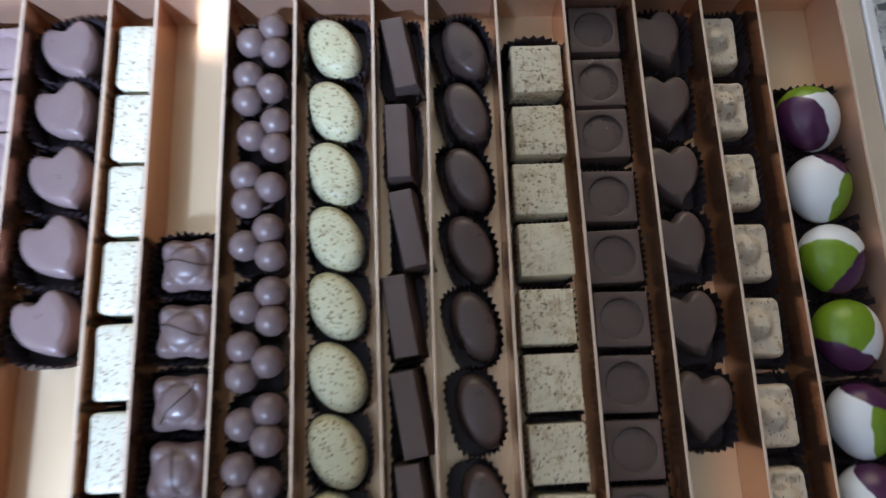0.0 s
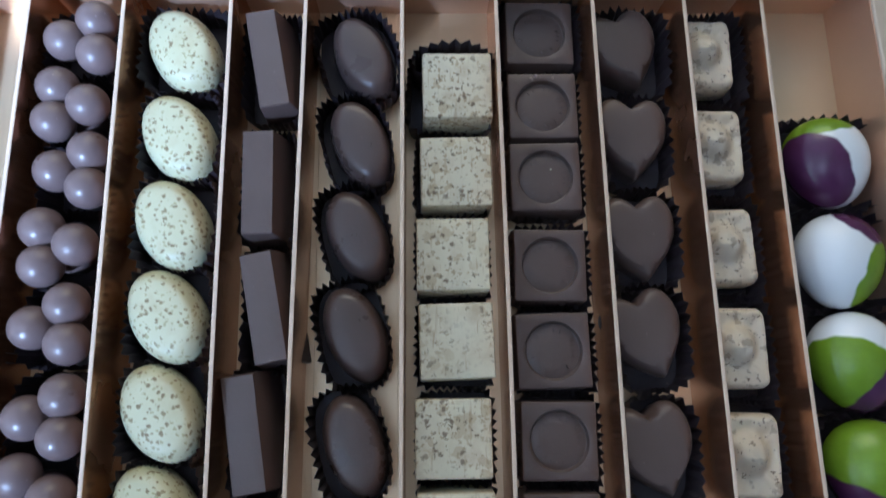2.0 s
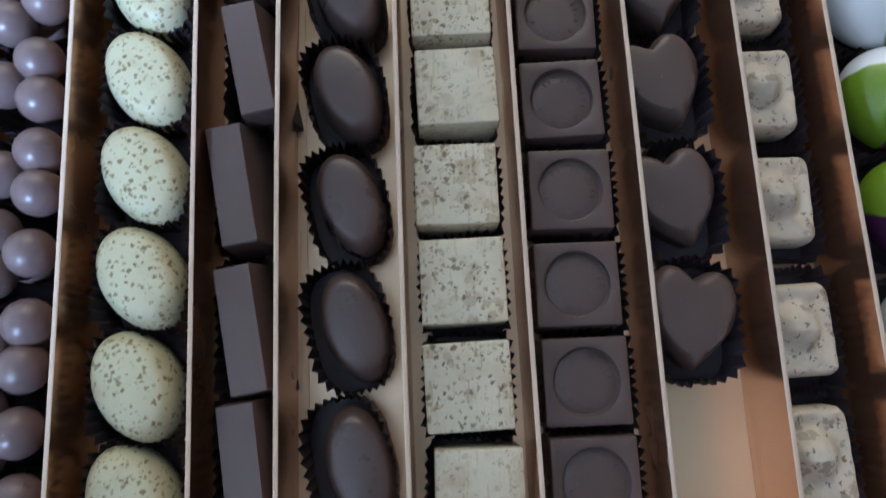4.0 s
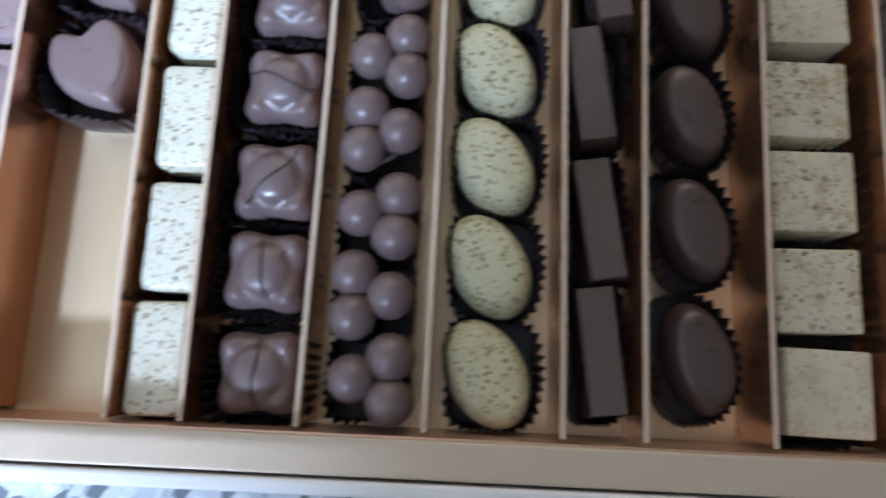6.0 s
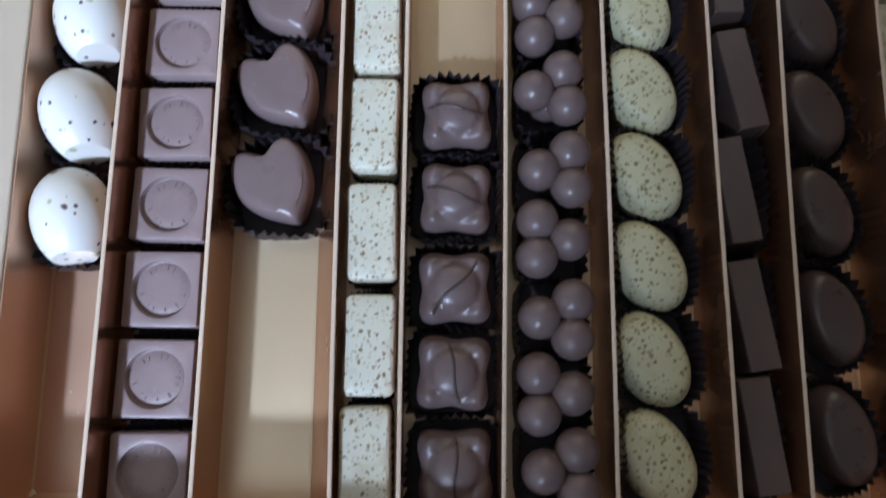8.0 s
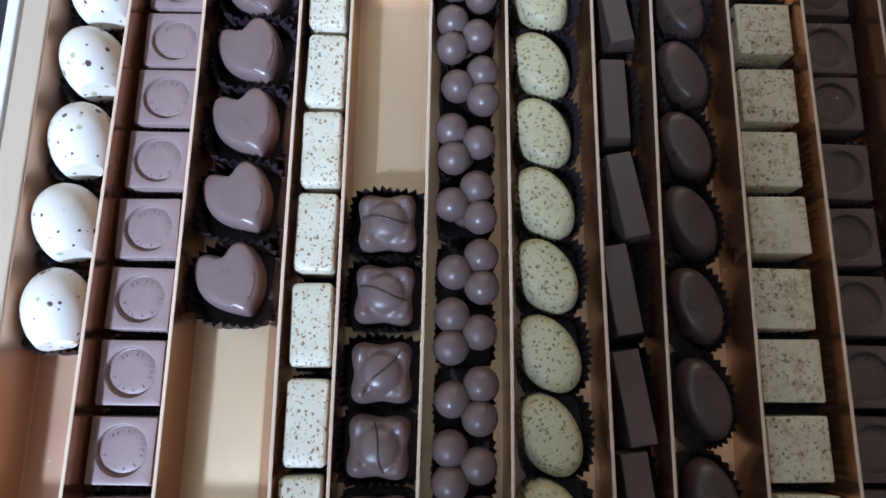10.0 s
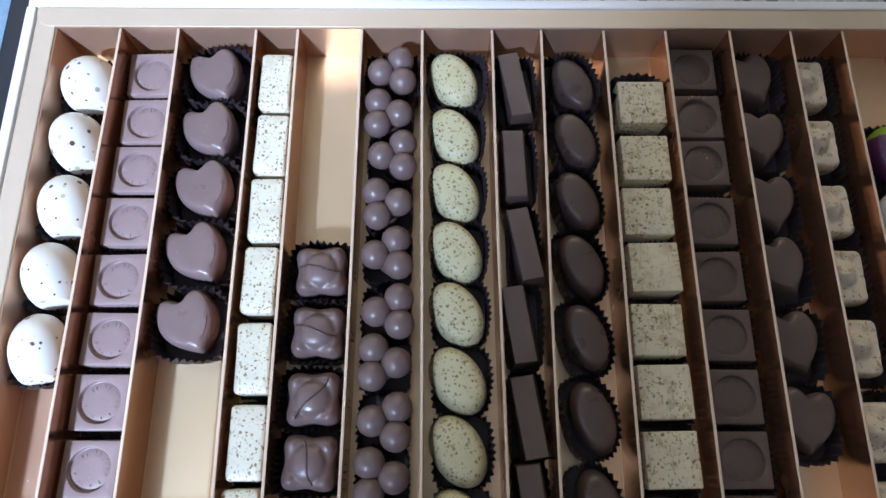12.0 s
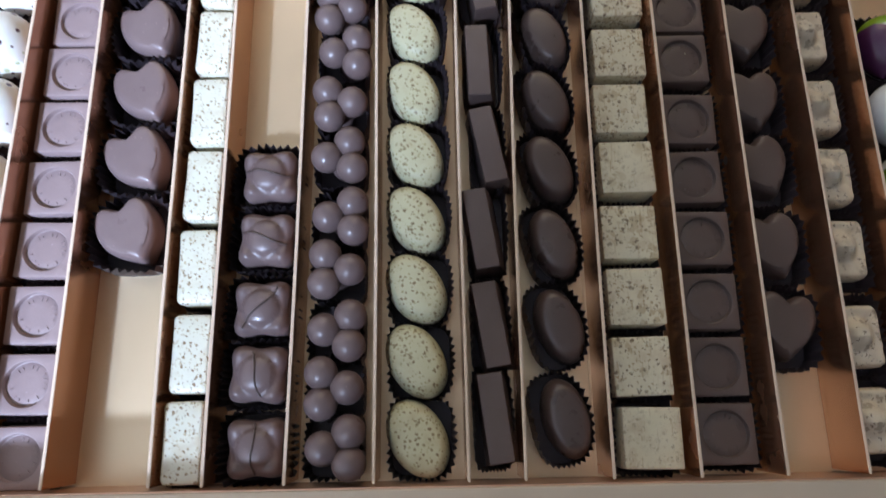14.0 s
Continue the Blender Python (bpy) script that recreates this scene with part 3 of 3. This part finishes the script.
# white speckled eggs
eggs = egg("white_egg", 11.4, 14.3, 10.2, EGG_WHITE, 0.08, 0.80)
tagged(eggs, "glossy white chocolate egg with plum-brown specks", "chocolate egg", "white eggs")
cup = tagged(paper_cup(12.4, 13.7, 2.8, 10.0, 40), "dark brown fluted paper cup under a white egg", "paper cup", "white egg cups")
for i, (x, y, a, r) in enumerate([(-173.4, 188.4, 14, 10), (-174.0, 161.0, 18, 70), (-174.6, 132.4, 14, 140), (-175.2, 103.6, 16, 250), (-175.6, 74.8, 12, 310)]):
    m = pose(x * U, y * U, TOP - 9.2 * U, -8, 0, a) @ pose(0, 0, 0, 0, r, 0)
    c = place(x, y, 0, 0.04)
    if i == 0:
        eggs.matrix_basis, cup.matrix_basis = m, c
    else:
        copy_thing(eggs, m), copy_thing(cup, c)

# milk squares with a round dent
row(medal_square("milk_square", 20.8, 10.6, MILK, 8.0), paper_cup(12.6, 12.3, 8, 8.6, 44),
    [(-147.9, 195.2), (-148.0, 172.4), (-148.7, 150.2), (-149.4, 127.1), (-150.0, 103.0), (-150.2, 79.2), (-150.6, 55.8), (-150.8, 31.6), (-150.9, 7.6)],
    "square milk chocolate with a round dented medallion", "chocolate", "dark brown fluted paper cup under a milk square", "milk squares", 1.2, 2)

# milk hearts
row(heart("milk_heart", 22.4, 26.2, 13.2, MILK_GLOSS, 2.0, 0.4), paper_cup(15.0, 14.4, 3.0, 12.5, 42, 1.0),
    [(-120.0, 193.6, 20), (-119.8, 167.2, 24), (-120.2, 140.2, 20), (-120.4, 112.8, 24), (-121.0, 84.6, 22)],
    "glossy heart-shaped milk chocolate, slightly turned", "chocolate", "dark brown fluted paper cup under a milk heart", "milk hearts", 2, 3)

# white bars
row(cut_square("white_bar", 13.6, 27.0, 15.8, 2.0, 1.5, WHITE_BAR), paper_cup(9.2, 15.2, 8, 9.0, 44, 0.5, rise=3.0),
    [(-93.2, 188.8, 0), (-93.2, 159.6), (-93.2, 130.6), (-93.4, 101.4), (-93.6, 71.4), (-93.6, 40.9), (-94.2, 11.4)],
    "white chocolate bar with fine brown specks", "chocolate", "dark brown fluted paper cup under a white bar", "white bars", 1.5, 4)


# milk pillows
def pillow_body():
    o = []
    for x, y in superell(9.7, 9.7, 4.0, 72):
        a = math.atan2(y, x)
        k = 1 - 0.075 * math.cos(4 * a) * 1.0
        o.append((x * k, y * k))

    def rise(x, y):
        ball = max(0.0, 1 - (x * x + y * y) / 42.0)
        lobes = sum(math.exp(-((x - sx * 6.6) ** 2 + (y - sy * 6.6) ** 2) / 9.0) for sx in (-1, 1) for sy in (-1, 1))
        return 3.4 * math.sqrt(ball) + 1.7 * lobes - 1.6

    body = field("body", o, 15.0, rise, MILK_DIM, 0.7)
    return body, rise


def pillow(body, rise, angle):
    thing = new("milk_pillow")
    body.parent = thing
    verts, faces = [], []
    c, s = math.cos(radians(angle)), math.sin(radians(angle))
    reach = 8.6 / max(abs(c), abs(s)) * (0.97 if abs(c * s) < 0.3 else 0.86)
    for i in range(25):
        q = -reach + 2 * reach * i / 24
        bend = 0.9 * math.sin(q * 0.3)
        x, y = bend * c - q * s, bend * s + q * c
        edge = max(abs(x), abs(y)) / 9.7
        lip = 1 - max(0.0, (edge - 0.7) / 0.3) ** 2.2
        z = 15.0 * 0.72 + 15.0 * 0.28 * lip + rise(x, y) * lip
        for k in range(6):
            a = 2 * math.pi * k / 6
            verts.append(((x + 0.4 * math.cos(a) * c) * U, (y + 0.4 * math.cos(a) * s) * U, (z + 0.1 + 0.4 * math.sin(a)) * U))
    for i in range(24):
        for k in range(6):
            faces.append((i * 6 + k, i * 6 + (k + 1) % 6, i * 6 + 6 + (k + 1) % 6, i * 6 + 6 + k))
    faces += [tuple(range(6)), tuple(24 * 6 + k for k in range(6))]
    mesh_ob("piped_line", verts, faces, DARK_GLOSS, thing, "thin dark chocolate line", 80)
    return tagged(thing, "milk chocolate pillow with a piped dark line on top", "chocolate", "milk pillows")


body, rise = pillow_body()
cup = tagged(paper_cup(13.0, 12.0, 6, 11.0, 40, rise=1.5), "dark brown fluted paper cup under a milk pillow", "paper cup", "milk pillow cups")
for i, (x, y, angle) in enumerate([(-70.4, 106.0, 86), (-70.6, 81.6, 80), (-70.9, 56.4, -38), (-71.2, 33.6, 20), (-70.8, 9.2, 4)]):
    if i:
        again = new("body", body.data)
        copy_thing(cup, place(x, y, 0, 0.04))
    thing = pillow(again if i else body, rise, angle)
    thing.matrix_basis = place(x, y, (2, -2, 1, -3, 2)[i])
    if not i:
        cup.matrix_basis = place(x, y, 0, 0.04)


# trios of milk balls
def trio():
    thing = new("ball_trio")
    base = dome("base", superell(5.6, 5.6, 2.0, 40), 10.0, MILK_DIM, 0.5, 0.9, 0.5)
    base.parent = thing
    for a in (60, 180, 300):
        b = egg("ball", 5.75, 5.75, 5.75, MILK_DIM)
        b.parent = thing
        b.matrix_basis = pose(5.9 * math.cos(radians(a)) * U, 5.9 * math.sin(radians(a)) * U, 15.0 * U, 20, 0, 3 * a)
    return thing


TRIOS = [(-42.4, 194.1, 4), (-46.3, 173.9, 62), (-41.2, 154.6, 2), (-45.8, 133.2, 63), (-43.2, 112.2, 8), (-42.2, 89.0, 0), (-46.0, 69.4, 61), (-42.6, 47.8, 0),
         (-46.0, 28.6, 58), (-42.4, 9.2, 2)]
row(trio(), paper_cup(14.6, 11.0, 6, 9.5, 40, flare=1.04, rise=4.0), TRIOS,
    "three joined milk chocolate balls", "chocolate", "dark brown fluted paper cup under three milk balls", "milk ball trios", 3, 6)

# cream ovals
row(dome("cream_oval", superell(9.75, 14.2, 2.0), 13.6, WHITE_OVAL, 0.42, 0.88, 0.62), paper_cup(15.2, 13.7, 4.4, 10.0, 46, rise=3.0),
    [(-17.0, 193.4, 30), (-17.0, 166.2, 30), (-17.1, 140.4, 30), (-16.9, 114.8, 31), (-16.8, 89.2, 31), (-16.7, 63.2, 31), (-16.8, 37.5, 31), (-16.7, 11.3, 31)],
    "pale cream chocolate oval with brown specks, lying askew", "chocolate", "dark brown fluted paper cup under a cream oval", "cream ovals", 2, 7)


# dark bars
def dark_bar():
    rings = []
    for z, hx, hy, dx in ((0, 6.2, 15.8, 1.6), (0.5, 6.3, 15.9, 1.6), (15.0, 4.35, 14.9, 0), (15.5, 4.1, 14.6, 0), (15.55, 3.6, 14.0, 0)):
        rings.append([((x + dx) * U, y * U, z * U) for x, y in rounded_rect(hx, hy, 0.4, 64)])
    return mesh_ob("dark_bar", *loft(rings), DARK, angle=25)


row(dark_bar(), paper_cup(9.8, 17.7, 6, 8.5, 46, 0.6, rise=4.0),
    [(9.2, 188.2, 10.5), (7.5, 150.8, 2), (10.6, 116.2, 10.5), (7.0, 84.0, 9), (9.3, 49.2, 9.5), (9.9, 17.6, 7.0)],
    "long dark chocolate bar with sloped sides, lying askew", "chocolate", "dark brown fluted paper cup under a dark bar", "dark bars", 0.5, 8, {2: (1.2, 0.76), 4: (0.4, 0.92)})

# dark ovals
row(dome("dark_oval", superell(8.2, 14.1, 2.0), 11.6, DARK_GLOSS, 0.34, 0.93, 0.66), paper_cup(14.2, 16.0, 3.0, 8.2, 46, flare=1.04, rise=3.0),
    [(35.9, 192.0, 25), (35.3, 164.8, 25), (34.6, 137.2, 24), (34.2, 109.2, 22), (34.4, 79.6, 20), (34.8, 49.2, 18), (35.2, 16.9, 16)],
    "glossy dark chocolate oval, lying askew", "chocolate", "dark brown fluted paper cup under a dark oval", "dark ovals", 2, 9, follow=True)

# cut white squares
row(cut_square("white_square", 20.2, 20.2, 14.6, 0.7, 0.5, WHITE_SQUARE), paper_cup(14.6, 12.5, 8, 8.5, 44, rise=2.5),
    [(63.4, 179.6), (62.5, 153.9), (61.3, 130.0), (61.6, 106.4), (60.3, 81.5), (61.0, 58.3), (60.8, 34.2), (62.0, 10.1)],
    "cut square of speckled white chocolate with knife marks", "chocolate", "dark brown fluted paper cup under a white square", "white squares", 1.2, 10)

# the last white square stands in a rounder, taller cup that shows behind it
behind = tagged(paper_cup(11.8, 6.0, 2.4, 14.0, 26, 0.6), "dark brown scalloped paper cup behind a white square", "paper cup", "white squares cups")
behind.matrix_basis = place(62.2, 188.0, 0, 0.3)

# dark squares with a round dent
row(medal_square("dark_square", 20.6, 10.2, DARK, 8.0), paper_cup(14.4, 12.3, 8, 7.0, 44, rise=2.5),
    [(88.6, 198.6), (88.8, 175.2), (88.6, 153.4), (88.4, 127.6), (88.2, 104.0), (88.6, 80.0), (88.5, 56.6), (88.6, 33.8), (88.9, 11.0)],
    "square dark chocolate with a round dented medallion", "chocolate", "dark brown fluted paper cup under a dark square", "dark squares", 1.2, 11)

# dark hearts
row(heart("dark_heart", 22.0, 25.8, 11.8, DARK, 1.6, 0.26), paper_cup(14.2, 15.0, 4.4, 7.5, 40, 0.9, rise=4.0),
    [(114.4, 193.0, 14), (114.4, 164.6, 0), (114.4, 134.6, 1), (114.5, 107.0, 17), (114.6, 76.4, 12), (114.8, 46.6, -10)],
    "heart-shaped dark chocolate with a dull flat top", "chocolate", "dark brown fluted paper cup under a dark heart", "dark hearts", 3, 12)


# pale knobbed squares
def knobbed():
    def rise(x, y):
        d = math.hypot(x + 0.6, y - 0.8)
        swirl = 0.25 * math.sin(math.atan2(y, x) * 2 + d * 0.8)
        lumps = 0.6 * noise.noise(Vector((x * 0.28, y * 0.28, 3.1))) + 0.35 * noise.noise(Vector((x * 0.7, y * 0.7, 8.2)))
        return 3.6 * math.exp(-((d / 4.8) ** 4)) - 0.9 * math.exp(-(((d - 6.0) / 1.8) ** 2)) + swirl * math.exp(-((d / 6) ** 2)) + lumps

    return field("knobbed_square", rounded_rect(8.5, 11.2, 2.4, 96), 11.0, rise, PALE_SQUARE, 0.86)


row(knobbed(), paper_cup(12.4, 15.2, 8, 7.5, 44, rise=3.0),
    [(138.4, 191.6), (138.6, 162.5), (138.8, 132.2), (139.0, 103.8), (139.4, 75.2), (139.7, 43.4), (139.8, 14.4)],
    "mottled pale nougat square with a raised knob", "chocolate", "dark brown fluted paper cup under a pale square", "pale knobbed squares", 2, 13)

# painted eggs
cup = tagged(paper_cup(16.0, 14.6, 3.6, 10.5, 42, rise=3.0), "dark brown fluted paper cup under a painted egg", "paper cup", "painted egg cups")


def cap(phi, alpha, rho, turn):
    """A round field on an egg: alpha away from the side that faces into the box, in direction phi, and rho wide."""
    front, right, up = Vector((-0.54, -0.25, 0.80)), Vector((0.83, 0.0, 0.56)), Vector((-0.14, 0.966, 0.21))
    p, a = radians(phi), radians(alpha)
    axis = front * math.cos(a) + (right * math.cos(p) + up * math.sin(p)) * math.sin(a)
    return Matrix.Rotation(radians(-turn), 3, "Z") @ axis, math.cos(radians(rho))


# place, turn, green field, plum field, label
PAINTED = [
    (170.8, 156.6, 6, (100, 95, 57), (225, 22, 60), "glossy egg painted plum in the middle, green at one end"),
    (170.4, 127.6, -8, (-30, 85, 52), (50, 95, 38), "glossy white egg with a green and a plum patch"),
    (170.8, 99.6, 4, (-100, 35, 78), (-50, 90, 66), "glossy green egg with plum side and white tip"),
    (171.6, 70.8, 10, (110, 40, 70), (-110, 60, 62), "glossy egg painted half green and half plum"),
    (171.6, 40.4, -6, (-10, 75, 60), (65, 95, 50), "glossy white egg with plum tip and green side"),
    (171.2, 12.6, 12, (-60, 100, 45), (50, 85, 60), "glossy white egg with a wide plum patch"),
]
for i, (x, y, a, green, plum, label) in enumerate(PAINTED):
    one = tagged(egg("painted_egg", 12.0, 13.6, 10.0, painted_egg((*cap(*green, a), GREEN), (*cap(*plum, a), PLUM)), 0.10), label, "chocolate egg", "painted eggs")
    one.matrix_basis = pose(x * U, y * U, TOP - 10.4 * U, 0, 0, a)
    if i:
        copy_thing(cup, place(x, y, 0, 0.04))
    else:
        cup.matrix_basis = place(x, y, 0, 0.04)


# ---- crumbs ----
def crumb(x, y, size, seed, material, label, rise=0.0):
    """A small broken flake lying on the lane floor."""
    rnd = random.Random(seed)
    bm = bmesh.new()
    bmesh.ops.create_icosphere(bm, subdivisions=1, radius=size * U)
    for v in bm.verts:
        v.co *= rnd.uniform(0.6, 1.25)
        v.co.z *= 0.45
    me = bpy.data.meshes.new("crumb")
    bm.to_mesh(me)
    bm.free()
    me.materials.append(material)
    ob = tagged(new("crumb", me), label, "crumb", "crumbs")
    ob.matrix_basis = pose(x * U, y * U, FLOOR + (0.2 + rise + 0.35 * size) * U, 0, 0, 40 * seed)


for n, (x, y, size) in enumerate([(-171.8, 38.5, 0.75), (-178.0, 27.6, 0.4), (-175.4, 22.0, 0.35), (-174.2, 19.6, 0.3), (-186.0, 0.4, 1.1), (-168.5, 52.0, 0.25)]):
    crumb(x, y, size, n + 1, WHITE_BAR, "small white chocolate crumb on the card floor")
for n, (x, y, size) in enumerate([(121.8, 97.6, 0.5), (122.4, 94.6, 0.35), (120.6, 71.0, 0.5), (121.8, 122.6, 0.4)]):
    crumb(x, y, size, n + 11, DARK, "small dark chocolate crumb beside a heart")
crumb(90.0, 155.4, 0.35, 21, WHITE_BAR, "tiny white speck on a dark square", 10.4)
for n, (x, y, size) in enumerate([(85.6, 183.6, 0.6), (87.0, 184.4, 0.8), (92.0, 183.8, 0.5)]):
    crumb(x, y, size, n + 22, MILK, "pale chipped flake on the edge of a dark square", 10.4)
